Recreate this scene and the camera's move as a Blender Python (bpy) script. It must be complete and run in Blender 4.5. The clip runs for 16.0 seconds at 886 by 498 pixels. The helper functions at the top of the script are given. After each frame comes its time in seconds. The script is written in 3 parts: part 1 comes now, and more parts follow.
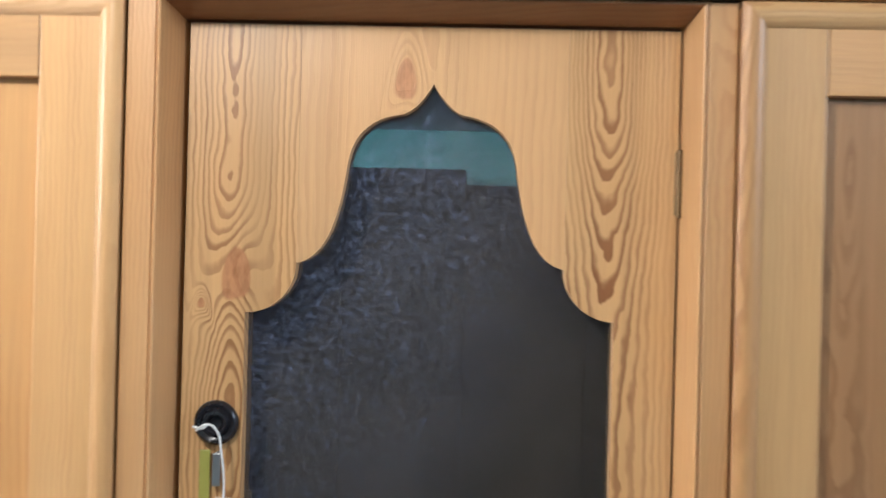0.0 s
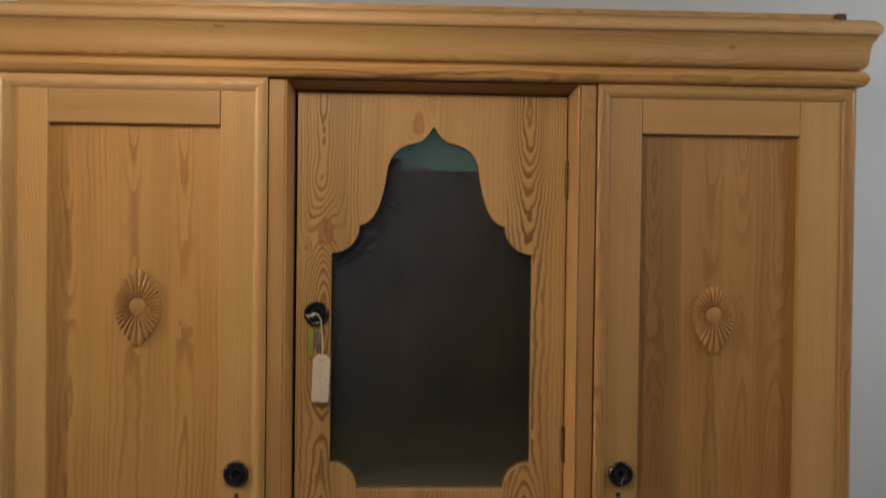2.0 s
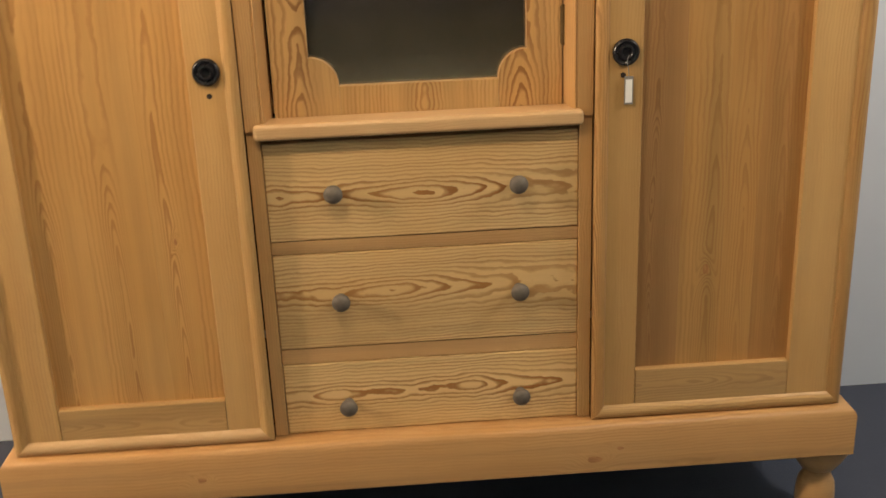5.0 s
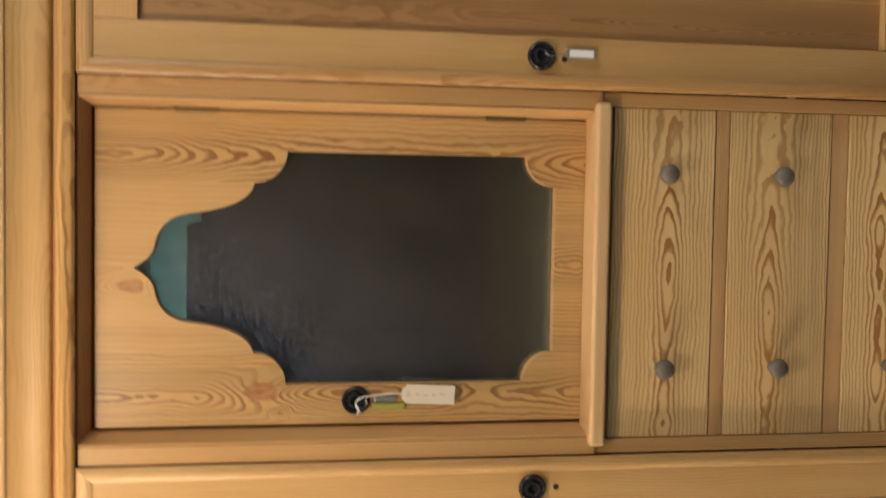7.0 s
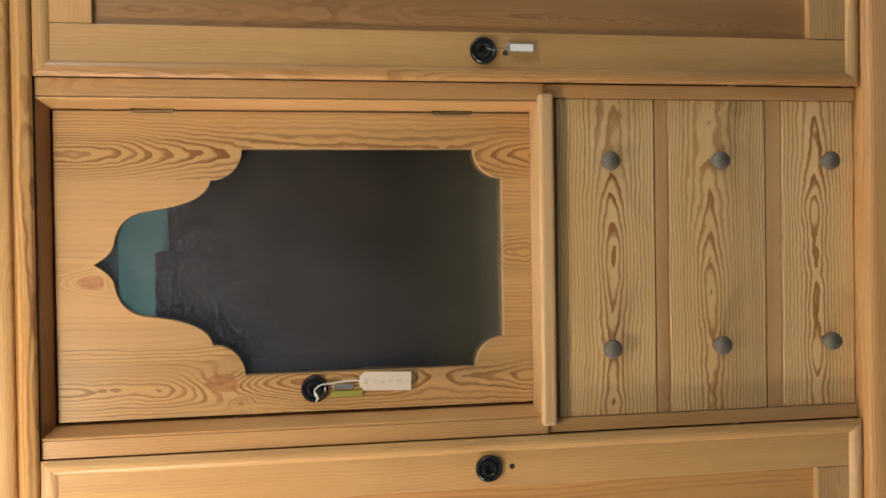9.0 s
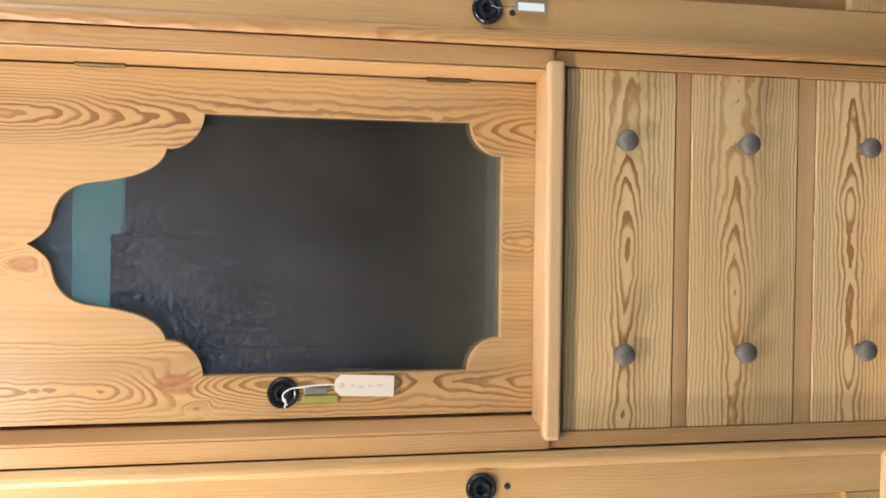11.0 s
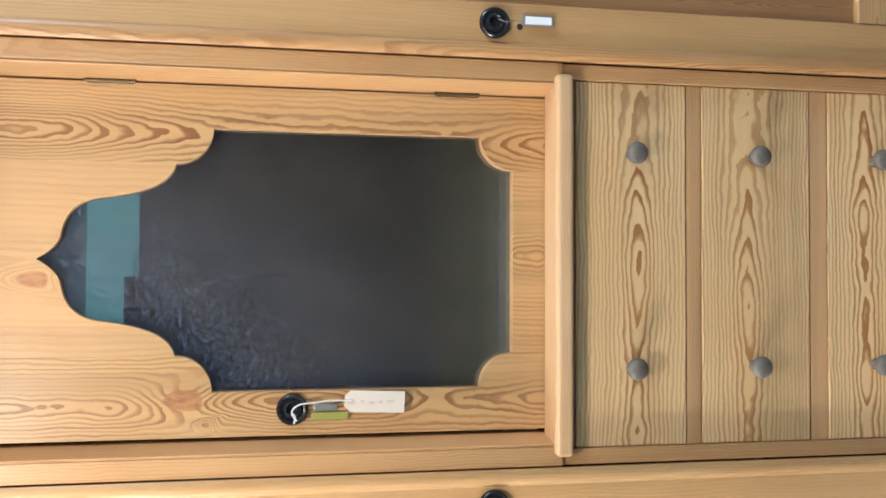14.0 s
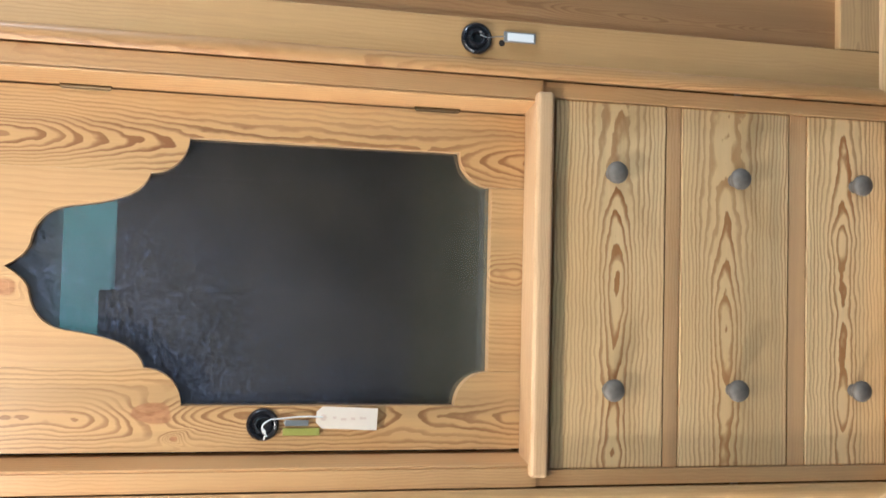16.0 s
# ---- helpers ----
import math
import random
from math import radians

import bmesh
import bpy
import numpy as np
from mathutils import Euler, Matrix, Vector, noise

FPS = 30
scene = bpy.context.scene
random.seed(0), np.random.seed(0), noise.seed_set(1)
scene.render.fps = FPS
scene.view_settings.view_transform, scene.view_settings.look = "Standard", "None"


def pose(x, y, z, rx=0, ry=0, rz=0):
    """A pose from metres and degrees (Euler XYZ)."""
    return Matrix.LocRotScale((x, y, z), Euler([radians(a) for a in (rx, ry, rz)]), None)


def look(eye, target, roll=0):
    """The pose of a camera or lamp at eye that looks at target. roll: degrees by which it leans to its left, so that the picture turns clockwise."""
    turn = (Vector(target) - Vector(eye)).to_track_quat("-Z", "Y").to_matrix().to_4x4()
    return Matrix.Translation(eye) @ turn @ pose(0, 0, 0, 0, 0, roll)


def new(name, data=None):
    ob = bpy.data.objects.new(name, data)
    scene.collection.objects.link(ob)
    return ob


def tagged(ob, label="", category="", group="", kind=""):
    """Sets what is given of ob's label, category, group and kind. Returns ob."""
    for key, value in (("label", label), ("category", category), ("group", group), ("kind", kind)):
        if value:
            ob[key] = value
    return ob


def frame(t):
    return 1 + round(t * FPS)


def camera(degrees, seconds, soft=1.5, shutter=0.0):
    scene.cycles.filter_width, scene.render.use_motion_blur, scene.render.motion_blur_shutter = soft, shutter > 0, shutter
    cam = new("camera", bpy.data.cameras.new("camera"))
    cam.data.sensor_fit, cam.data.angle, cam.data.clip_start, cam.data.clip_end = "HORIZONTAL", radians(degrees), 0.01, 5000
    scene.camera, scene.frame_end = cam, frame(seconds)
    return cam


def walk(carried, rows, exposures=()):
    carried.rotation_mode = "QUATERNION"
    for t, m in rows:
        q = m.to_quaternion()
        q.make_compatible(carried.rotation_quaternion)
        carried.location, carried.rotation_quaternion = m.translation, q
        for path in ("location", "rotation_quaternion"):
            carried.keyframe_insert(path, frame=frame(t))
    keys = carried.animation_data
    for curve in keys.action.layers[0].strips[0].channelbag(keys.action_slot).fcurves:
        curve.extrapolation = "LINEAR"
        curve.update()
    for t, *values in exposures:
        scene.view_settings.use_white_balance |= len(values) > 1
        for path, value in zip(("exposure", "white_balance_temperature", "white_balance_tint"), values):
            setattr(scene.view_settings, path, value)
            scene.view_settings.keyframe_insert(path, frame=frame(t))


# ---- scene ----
cam = camera(46.0, 16.0, shutter=0.5)
EXPOSURES = [(0.0, -0.01, 5550, 10), (0.5, -0.2, 5550, 10), (1.0, -0.8, 7000, 11), (1.5, -1.36, 7550, 14), (2.0, -1.38, 7750, 14),
             (2.5, -1.0, 7800, 15), (3.0, -0.88, 8150, 15), (3.5, -0.82, 8300, 16), (5.8, 0.0, 8850, 15), (6.5, 0.12, 9050, 15),
             (7.0, -0.36, 7500, 11), (7.5, -0.8, 7000, 10), (8.0, -0.47, 7000, 11), (8.5, -0.38, 7100, 11), (11.0, 0.39, 6000, 10), (13.0, 0.39, 5850, 10), (14.0, 0.40, 5550, 8), (16.0, 0.40, 5550, 8)]
PATH = [
    (0, (0.064, -1.262, 1.654), (-0.012, 0.737, 1.657), 1.5),
    (0.5, (0.032, -1.628, 1.68), (0.05, 0.372, 1.641), -1.0),
    (1, (0.033, -1.946, 1.657), (0.002, 0.054, 1.693), -0.7),
    (1.5, (-0.035, -2.159, 1.663), (0.034, -0.16, 1.705), -0.3),
    (2, (-0.095, -2.308, 1.622), (0.007, -0.311, 1.589), 0.7),
    (2.5, (-0.089, -2.371, 1.571), (-0.006, -0.377, 1.442), 1.6),
    (3, (-0.009, -2.418, 1.503), (0.055, -0.432, 1.273), 0.6),
    (3.5, (0.018, -2.463, 1.417), (0.083, -0.487, 1.114), 1.4),
    (3.7, (0.001, -2.468, 1.412), (0.079, -0.511, 1.003), 1.8),
    (5.8, (-0.088, -1.949, 1.478), (0.051, -0.09, 0.752), -15.0),
    (6, (-0.028, -1.944, 1.504), (-0.003, -0.077, 0.788), -26.1),
    (6.2, (0.001, -1.933, 1.562), (-0.035, -0.056, 0.873), -43.9),
    (6.5, (0.115, -1.968, 1.569), (-0.018, -0.038, 1.06), -71.1),
    (6.7, (0.15, -1.958, 1.576), (0.014, -0.006, 1.162), -81.5),
    (7, (0.14, -2.006, 1.604), (0.042, -0.035, 1.277), -89.5),
    (7.5, (-0.009, -2.083, 1.623), (0.054, -0.119, 1.247), -91.9),
    (8, (0.004, -2.141, 1.611), (0.02, -0.184, 1.197), -90.7),
    (8.5, (0.051, -2.134, 1.574), (0.026, -0.169, 1.206), -91.2),
    (11, (0.037, -1.813, 1.57), (-0.007, 0.136, 1.126), -89.6),
    (11.5, (0.035, -1.822, 1.566), (0.003, 0.133, 1.148), -89.5),
    (12, (0.023, -1.815, 1.567), (0.018, 0.144, 1.163), -89.9),
    (12.5, (0.003, -1.809, 1.561), (0.01, 0.152, 1.166), -90.0),
    (13, (-0.013, -1.8, 1.561), (0.017, 0.159, 1.159), -89.7),
    (13.5, (-0.019, -1.8, 1.558), (0.022, 0.158, 1.153), -89.5),
    (14, (-0.028, -1.805, 1.56), (0.026, 0.151, 1.143), -89.5),
    (14.5, (-0.033, -1.8, 1.563), (0.02, 0.15, 1.123), -89.5),
    (15, (-0.04, -1.797, 1.558), (0.014, 0.152, 1.114), -89.4),
    (15.5, (-0.038, -1.79, 1.561), (0.017, 0.157, 1.107), -89.4),
    (16, (-0.036, -1.787, 1.55), (0.059, 0.159, 1.097), -88.0),
]
walk(cam, [(t, look(eye, target, roll)) for t, eye, target, roll in PATH],
     exposures=EXPOSURES)

# ---------------------------------------------------------------- light
world = bpy.data.worlds.new("world")
scene.world = world
world.use_nodes = True
world.node_tree.nodes["Background"].inputs[0].default_value = (0.6, 0.7, 0.85, 1)
world.node_tree.nodes["Background"].inputs[1].default_value = 0.02


def lamp(name, eye, target, watts, size, colour, angle=None):
    """A round area light that shines from eye to target."""
    data = bpy.data.lights.new(name, "AREA")
    data.shape, data.size, data.energy, data.color = "DISK", size, watts, colour
    if angle:
        data.spread = radians(angle)
    ob = new(name, data)
    ob.matrix_world = look(eye, target)
    return ob


WARM, COOL = (1.0, 0.88, 0.74), (0.84, 0.92, 1.0)
# The mid-room light is an added fill with no known source.
for name, eye, watts in (("hanging_bulb_over_wardrobe", (-0.47, -0.99, 2.25), 37), ("hanging_bulb_beside_wardrobe", (-3.05, -0.98, 2.2), 182),
                         ("fill_light_mid_room", (0.95, -1.6, 2.2), 15)):
    data = bpy.data.lights.new(name, "POINT")
    data.energy, data.color, data.shadow_soft_size = watts, WARM, 0.045
    new(name, data).location = eye
# Added cool fill, unseen, that brightens the wall right of the wardrobe.
lamp("ceiling_lamp_by_the_wall", (2.0, -0.7, 2.27), (1.6, 0.6, 0.9), 36, 0.4, COOL)
# Two added fills, kept out of sight, lift the teal wall's reflection.
for x in (-1.5, 1.5):
    lamp("ceiling_lamp_opposite", (x, -3.65, 2.27), (0.2 * x, -4.6, 2.0), 46, 0.3, COOL)


# ---------------------------------------------------------------- materials
class Nodes:
    """Short ways to lay nodes in one material."""

    def __init__(self, name):
        self.mat = bpy.data.materials.new(name)
        self.mat.use_nodes = True
        self.tree = self.mat.node_tree
        self.bsdf = self.tree.nodes["Principled BSDF"]

    def put(self, socket, value):
        if isinstance(value, bpy.types.NodeSocket):
            self.tree.links.new(value, socket)
        else:
            socket.default_value = value

    def m(self, op, *values):
        node = self.tree.nodes.new("ShaderNodeMath")
        node.operation = op
        for socket, value in zip(node.inputs, values):
            self.put(socket, value)
        return node.outputs[0]

    def xyz(self, x=0.0, y=0.0, z=0.0):
        node = self.tree.nodes.new("ShaderNodeCombineXYZ")
        for socket, value in zip(node.inputs, (x, y, z)):
            self.put(socket, value)
        return node.outputs[0]

    def noise(self, vector, scale=1.0, detail=1.0, rough=0.5):
        node = self.tree.nodes.new("ShaderNodeTexNoise")
        self.put(node.inputs["Vector"], vector)
        node.inputs["Scale"].default_value = scale
        node.inputs["Detail"].default_value = detail
        node.inputs["Roughness"].default_value = rough
        return node.outputs[0]

    def ramp(self, fac, stops):
        node = self.tree.nodes.new("ShaderNodeValToRGB")
        self.put(node.inputs[0], fac)
        line = node.color_ramp
        while len(line.elements) < len(stops):
            line.elements.new(0.5)
        for element, (place, value) in zip(line.elements, stops):
            element.position = place
            element.color = (*value, 1) if isinstance(value, tuple) else (value, value, value, 1)
        return node.outputs[0]

    def mix(self, fac, a, b, blend="MIX"):
        node = self.tree.nodes.new("ShaderNodeMix")
        node.data_type, node.blend_type = "RGBA", blend
        self.put(node.inputs[0], fac)
        for socket, value in ((node.inputs[6], a), (node.inputs[7], b)):
            self.put(socket, (*value, 1) if isinstance(value, tuple) else value)
        return node.outputs[2]

    def place(self):
        """The place in the object and the object's own random number."""
        coord = self.tree.nodes.new("ShaderNodeTexCoord")
        parts = self.tree.nodes.new("ShaderNodeSeparateXYZ")
        self.tree.links.new(coord.outputs["Object"], parts.inputs[0])
        info = self.tree.nodes.new("ShaderNodeObjectInfo")
        return coord.outputs["Object"], parts.outputs, info.outputs["Random"]

    def bump(self, height, strength, distance):
        node = self.tree.nodes.new("ShaderNodeBump")
        node.inputs["Strength"].default_value = strength
        node.inputs["Distance"].default_value = distance
        self.put(node.inputs["Height"], height)
        self.put(self.bsdf.inputs["Normal"], node.outputs[0])

    def set(self, **values):
        for key, value in values.items():
            value = (*value, 1) if isinstance(value, tuple) and len(value) == 3 else value
            self.put(self.bsdf.inputs[key.replace("_", " ")], value)
        return self


def wood(name, axis, light, dark, ring=0.009, strength=0.8, cathedral=0.07, off=0.04, rough=0.37, waves=1.6, fade=0.25, lean=0.08, width=0.024, knots=(), bands=0.15, course=(), middle=0.0, heart=0.0063, pivot=0.4):
    """Waxed pine: growth rings cut flat, so that they draw stripes at the sides and arches along the middle of a board.
    course: how many rings deep the cut runs at places along the board; middle: the line of the arches; heart: how wide the rings lie there."""
    n = Nodes(name)
    _, xyz, rand = n.place()
    u, v = (xyz[2], xyz[0]) if axis == "z" else (xyz[0], xyz[2])
    w = xyz[1]
    shift = n.m("MULTIPLY", rand, 57.0)
    along = n.m("ADD", u, shift)
    drift = n.noise(n.xyz(n.m("MULTIPLY", along, 2.2), shift), 1, 1)
    deep = n.noise(n.xyz(n.m("MULTIPLY", along, waves), n.m("ADD", shift, 9.0)), 1, 1.5)
    wave = n.noise(n.xyz(n.m("MULTIPLY", along, 9.0), n.m("MULTIPLY", v, 22.0), n.m("MULTIPLY", w, 22.0)), 1, 2)
    across = n.m("ADD", n.m("SUBTRACT", v, middle), n.m("MULTIPLY", n.m("SUBTRACT", rand, 0.5), off))
    across = n.m("ADD", across, n.m("MULTIPLY", n.m("SUBTRACT", drift, 0.5), 0.02 if course else 0.03))
    knot_mask, swell = 0.0, 0.0
    for ku, kv, ru, rv in knots:
        du, dv = n.m("DIVIDE", n.m("SUBTRACT", u, ku), ru), n.m("DIVIDE", n.m("SUBTRACT", v, kv), rv)
        du = n.m("ADD", du, n.m("MULTIPLY", n.m("MULTIPLY", dv, dv), 0.35))
        far = n.m("SQRT", n.m("ADD", n.m("MULTIPLY", du, du), n.m("MULTIPLY", dv, dv)))
        far = n.m("ADD", far, n.m("MULTIPLY", n.m("SUBTRACT", wave, 0.5), 1.1))
        swell = n.m("ADD", swell, n.m("MULTIPLY", n.m("EXPONENT", n.m("MULTIPLY", n.m("MULTIPLY", far, far), -0.22)), 5.0 * ring))
        inside = n.m("MULTIPLY", n.m("SUBTRACT", 1.1, far), 6.0)
        knot_mask = n.m("MAXIMUM", knot_mask, n.m("MINIMUM", inside, 1.0))
    side = n.m("SQRT", n.m("ADD", n.m("MULTIPLY", across, across), heart * heart))
    strip = n.m("EXPONENT", n.m("MULTIPLY", n.m("MULTIPLY", across, across), -1.0 / (width * width)))
    rise = n.m("ADD", n.m("MULTIPLY", u, lean), n.m("MULTIPLY", n.m("SUBTRACT", deep, 0.5), cathedral))
    if course:
        first, last, most = course[0][0], course[-1][0], max(h for _, h in course)
        line = n.ramp(n.m("DIVIDE", n.m("SUBTRACT", u, first), last - first), [((a - first) / (last - first), h / most) for a, h in course])
        line.node.color_ramp.interpolation = "B_SPLINE"
        rise = n.m("ADD", n.m("MULTIPLY", n.m("SUBTRACT", line, pivot), most * ring), n.m("MULTIPLY", n.m("SUBTRACT", deep, 0.5), cathedral))
    r = n.m("ADD", n.m("ADD", side, n.m("MULTIPLY", w, 0.4)), n.m("MULTIPLY", rise, strip))
    r = n.m("ADD", n.m("ADD", r, 1.0), swell)
    r = n.m("ADD", r, n.m("MULTIPLY", n.m("SUBTRACT", wave, 0.5), 0.014))
    jig = n.noise(n.xyz(n.m("MULTIPLY", along, 38.0), n.m("MULTIPLY", v, 60.0), shift), 1, 2)
    r = n.m("ADD", r, n.m("MULTIPLY", n.m("SUBTRACT", jig, 0.5), 0.005))
    phase = n.m("DIVIDE", r, ring)
    year = n.tree.nodes.new("ShaderNodeTexWhiteNoise")
    year.noise_dimensions = "1D"
    n.put(year.inputs["W"], n.m("FLOOR", phase))
    late = n.ramp(n.m("FRACT", phase), [(0.0, 0.02), (0.45, 0.05), (0.62, 0.7), (0.75, 1.0), (0.94, 1.0), (1.0, 0.02)])
    fac = n.m("MULTIPLY", late, n.m("ADD", 0.55, n.m("MULTIPLY", year.outputs[0], 0.45)))
    fibre = n.noise(n.xyz(n.m("MULTIPLY", along, 14.0), n.m("MULTIPLY", v, 420.0), n.m("MULTIPLY", w, 420.0)), 1, 2)
    blotch = n.noise(n.xyz(n.m("MULTIPLY", along, 3.0), n.m("MULTIPLY", v, 9.0), shift), 1, 2)
    plain_wood = n.ramp(n.noise(n.xyz(n.m("MULTIPLY", along, 2.0), n.m("MULTIPLY", v, 14.0), n.m("ADD", shift, 3.0)), 1, 2), [(0.40, fade), (0.56, 1.0)])
    plain_wood = n.m("MAXIMUM", plain_wood, strip)
    fac = n.m("MULTIPLY", n.m("MULTIPLY", fac, plain_wood), n.m("ADD", 0.78, n.m("MULTIPLY", strip, 0.5)))
    fac = n.m("MINIMUM", fac, 1.0)
    streak = n.ramp(n.noise(n.xyz(n.m("MULTIPLY", along, 0.9), n.m("MULTIPLY", v, 26.0), n.m("ADD", shift, 5.0)), 1, 3), [(0.34, 1.0 - bands), (0.5, 1.0), (0.68, 1.0 + 0.4 * bands)])
    colour = n.mix(n.m("MULTIPLY", fac, strength), light, dark)
    warm = tuple(c * k for c, k in zip(light, (0.88, 0.72, 0.52)))
    colour = n.mix(n.m("MULTIPLY", n.m("SUBTRACT", blotch, 0.35), 0.9), colour, warm)
    tone = n.m("ADD", 0.86, n.m("MULTIPLY", fibre, 0.16))
    tone = n.m("ADD", tone, n.m("MULTIPLY", n.m("SUBTRACT", rand, 0.5), 0.22))
    colour = n.mix(1.0, colour, n.xyz(tone, tone, tone), "MULTIPLY")
    colour = n.mix(1.0, colour, streak, "MULTIPLY")
    if knots:
        grain = n.ramp(n.noise(n.xyz(n.m("MULTIPLY", along, 60.0), n.m("MULTIPLY", v, 160.0), shift), 1, 2), [(0.35, (0.45, 0.205, 0.085)), (0.65, (0.32, 0.13, 0.05))])
        colour = n.mix(n.m("MULTIPLY", n.m("MAXIMUM", knot_mask, 0.0), 0.8), colour, grain)
    n.set(Base_Color=colour, Roughness=n.m("ADD", rough - 0.05, n.m("MULTIPLY", blotch, 0.14)))
    n.bsdf.inputs["Specular IOR Level"].default_value = 0.4
    n.bump(n.m("ADD", n.m("MULTIPLY", fibre, 0.5), n.m("MULTIPLY", fac, 0.6)), 0.25, 0.0012)
    return n.mat


LIGHT, DARK = (0.59, 0.369, 0.164), (0.25, 0.105, 0.034)
PINE_Z = wood("pine_upright", "z", LIGHT, DARK, ring=0.0095, strength=0.8, width=0.018, off=0.06, fade=0.06)
PANEL_LIGHT, PANEL_DARK = (0.56, 0.318, 0.122), (0.29, 0.118, 0.037)
PINE_PANEL = wood("pine_panel", "z", PANEL_LIGHT, PANEL_DARK, ring=0.0115, strength=0.62, width=0.018, off=0.06, fade=0.04, waves=2.6, cathedral=0.10, bands=0.09)
PINE_X = wood("pine_level", "x", LIGHT, DARK, ring=0.008, strength=0.4, waves=4)
PINE_RAIL = wood("pine_plain_rail", "x", (0.57, 0.345, 0.15), (0.40, 0.21, 0.085), ring=0.009, strength=0.3, off=0.3, fade=0.05, bands=0.1)
PINE_RAIL_RED = wood("pine_drawer_rail", "x", (0.55, 0.335, 0.158), (0.37, 0.19, 0.075), ring=0.006, strength=0.45, off=0.3, fade=0.1)
PINE_STILE = wood("pine_stile", "z", (0.58, 0.355, 0.150), (0.37, 0.18, 0.068), ring=0.007, strength=0.4, off=0.3, fade=0.1, bands=0.08)
PINE_RED = wood("pine_reddish", "z", (0.59, 0.352, 0.155), (0.36, 0.17, 0.064), ring=0.0055, strength=0.55, off=0.3)
PINE_BROWN = wood("pine_brown_plank", "z", (0.385, 0.208, 0.088), (0.20, 0.090, 0.036), ring=0.007, strength=0.6, cathedral=0.07, waves=4, width=0.018, fade=0.12)
PINE_ROSETTE = wood("pine_rosette", "z", (0.54, 0.315, 0.128), (0.40, 0.21, 0.08), ring=0.007, strength=0.35, fade=0.1)
PINE_AMBER = wood("pine_amber_plank", "z", (0.53, 0.285, 0.104), (0.33, 0.145, 0.050), ring=0.012, strength=0.5, waves=1.6, fade=0.04)
PINE_AMBER_KNOT = wood("pine_amber_plank_with_knot", "z", (0.545, 0.305, 0.115), (0.31, 0.135, 0.046), ring=0.012, strength=0.5, waves=1.6, fade=0.05, knots=[(-0.493, 0.013, 0.014, 0.008)])
PINE_PANEL_KNOT = wood("pine_panel_with_knot", "z", PANEL_LIGHT, PANEL_DARK, ring=0.0115, strength=0.68, width=0.018, off=0.06, fade=0.04, bands=0.09, knots=[(-0.363, -0.012, 0.008, 0.004)])
# Darker than the other pine: the soffit's shade is put into its colour.
PINE_SHADED_SOFFIT = wood("pine_shaded_soffit", "x", (0.36, 0.175, 0.072), (0.22, 0.09, 0.033), ring=0.008, strength=0.5, fade=0.1)
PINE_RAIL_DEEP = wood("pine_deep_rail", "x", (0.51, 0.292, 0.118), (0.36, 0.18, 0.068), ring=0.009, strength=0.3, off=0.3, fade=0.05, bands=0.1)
PINE_EDGE = wood("pine_edge_moulding", "z", (0.53, 0.300, 0.122), (0.27, 0.115, 0.040), ring=0.009, strength=0.7, cathedral=0.05, waves=5, fade=0.1)
PINE_UMBER = wood("pine_umber_plank", "z", (0.485, 0.250, 0.092), (0.29, 0.125, 0.043), ring=0.009, strength=0.45, fade=0.05)
DRAWER_PINE = [wood("pine_drawer", "x", (0.80, 0.565, 0.285), (0.33, 0.130, 0.036), ring=0.0074, strength=1.0, cathedral=0.006, off=0.0, waves=9, fade=0.85, width=0.036, middle=middle, heart=0.012, course=course, pivot=0.1)
               for middle, course in (
                   (-0.012, ((-0.33, 1.2), (-0.27, 1.7), (-0.17, 2.4), (-0.13, 1.6), (-0.08, 0.7), (-0.02, 0.0), (0.05, 0.8), (0.12, 2.0), (0.18, 3.1), (0.24, 3.9), (0.32, 4.7))),
                   (0.014, ((-0.33, 2.0), (-0.20, 1.8), (-0.13, 1.1), (-0.075, 0.0), (-0.03, 0.9), (0.02, 2.0), (0.085, 3.1), (0.15, 3.8), (0.21, 4.2), (0.33, 4.7))),
                   (0.009, ((-0.33, 1.3), (-0.28, 1.6), (-0.22, 0.6), (-0.16, 1.5), (-0.10, 0.4), (-0.05, 1.6), (0.0, 0.3), (0.03, 1.5), (0.08, 0.0), (0.13, 1.4), (0.20, 2.5), (0.33, 3.6))))]
PINE_PALE = wood("pine_pale", "x", (0.72, 0.48, 0.26), (0.48, 0.26, 0.11), ring=0.005, strength=0.5, off=0.2)
PINE_TORUS = wood("pine_torus", "x", (0.60, 0.36, 0.15), (0.20, 0.075, 0.024), ring=0.011, strength=1.0, cathedral=0.16, waves=6, fade=0.3)
PINE_BASE = wood("pine_base", "x", (0.54, 0.31, 0.135), (0.33, 0.155, 0.06), ring=0.008, strength=0.6, waves=4, knots=[(0.355, 0.035, 0.016, 0.008), (0.412, 0.06, 0.007, 0.004), (-0.52, 0.05, 0.01, 0.006)])
PINE_COVE = wood("pine_cove", "x", LIGHT, DARK, ring=0.008, strength=0.4, waves=4, knots=[(0.636, 0.042, 0.007, 0.005), (-0.455, 0.062, 0.014, 0.004)])
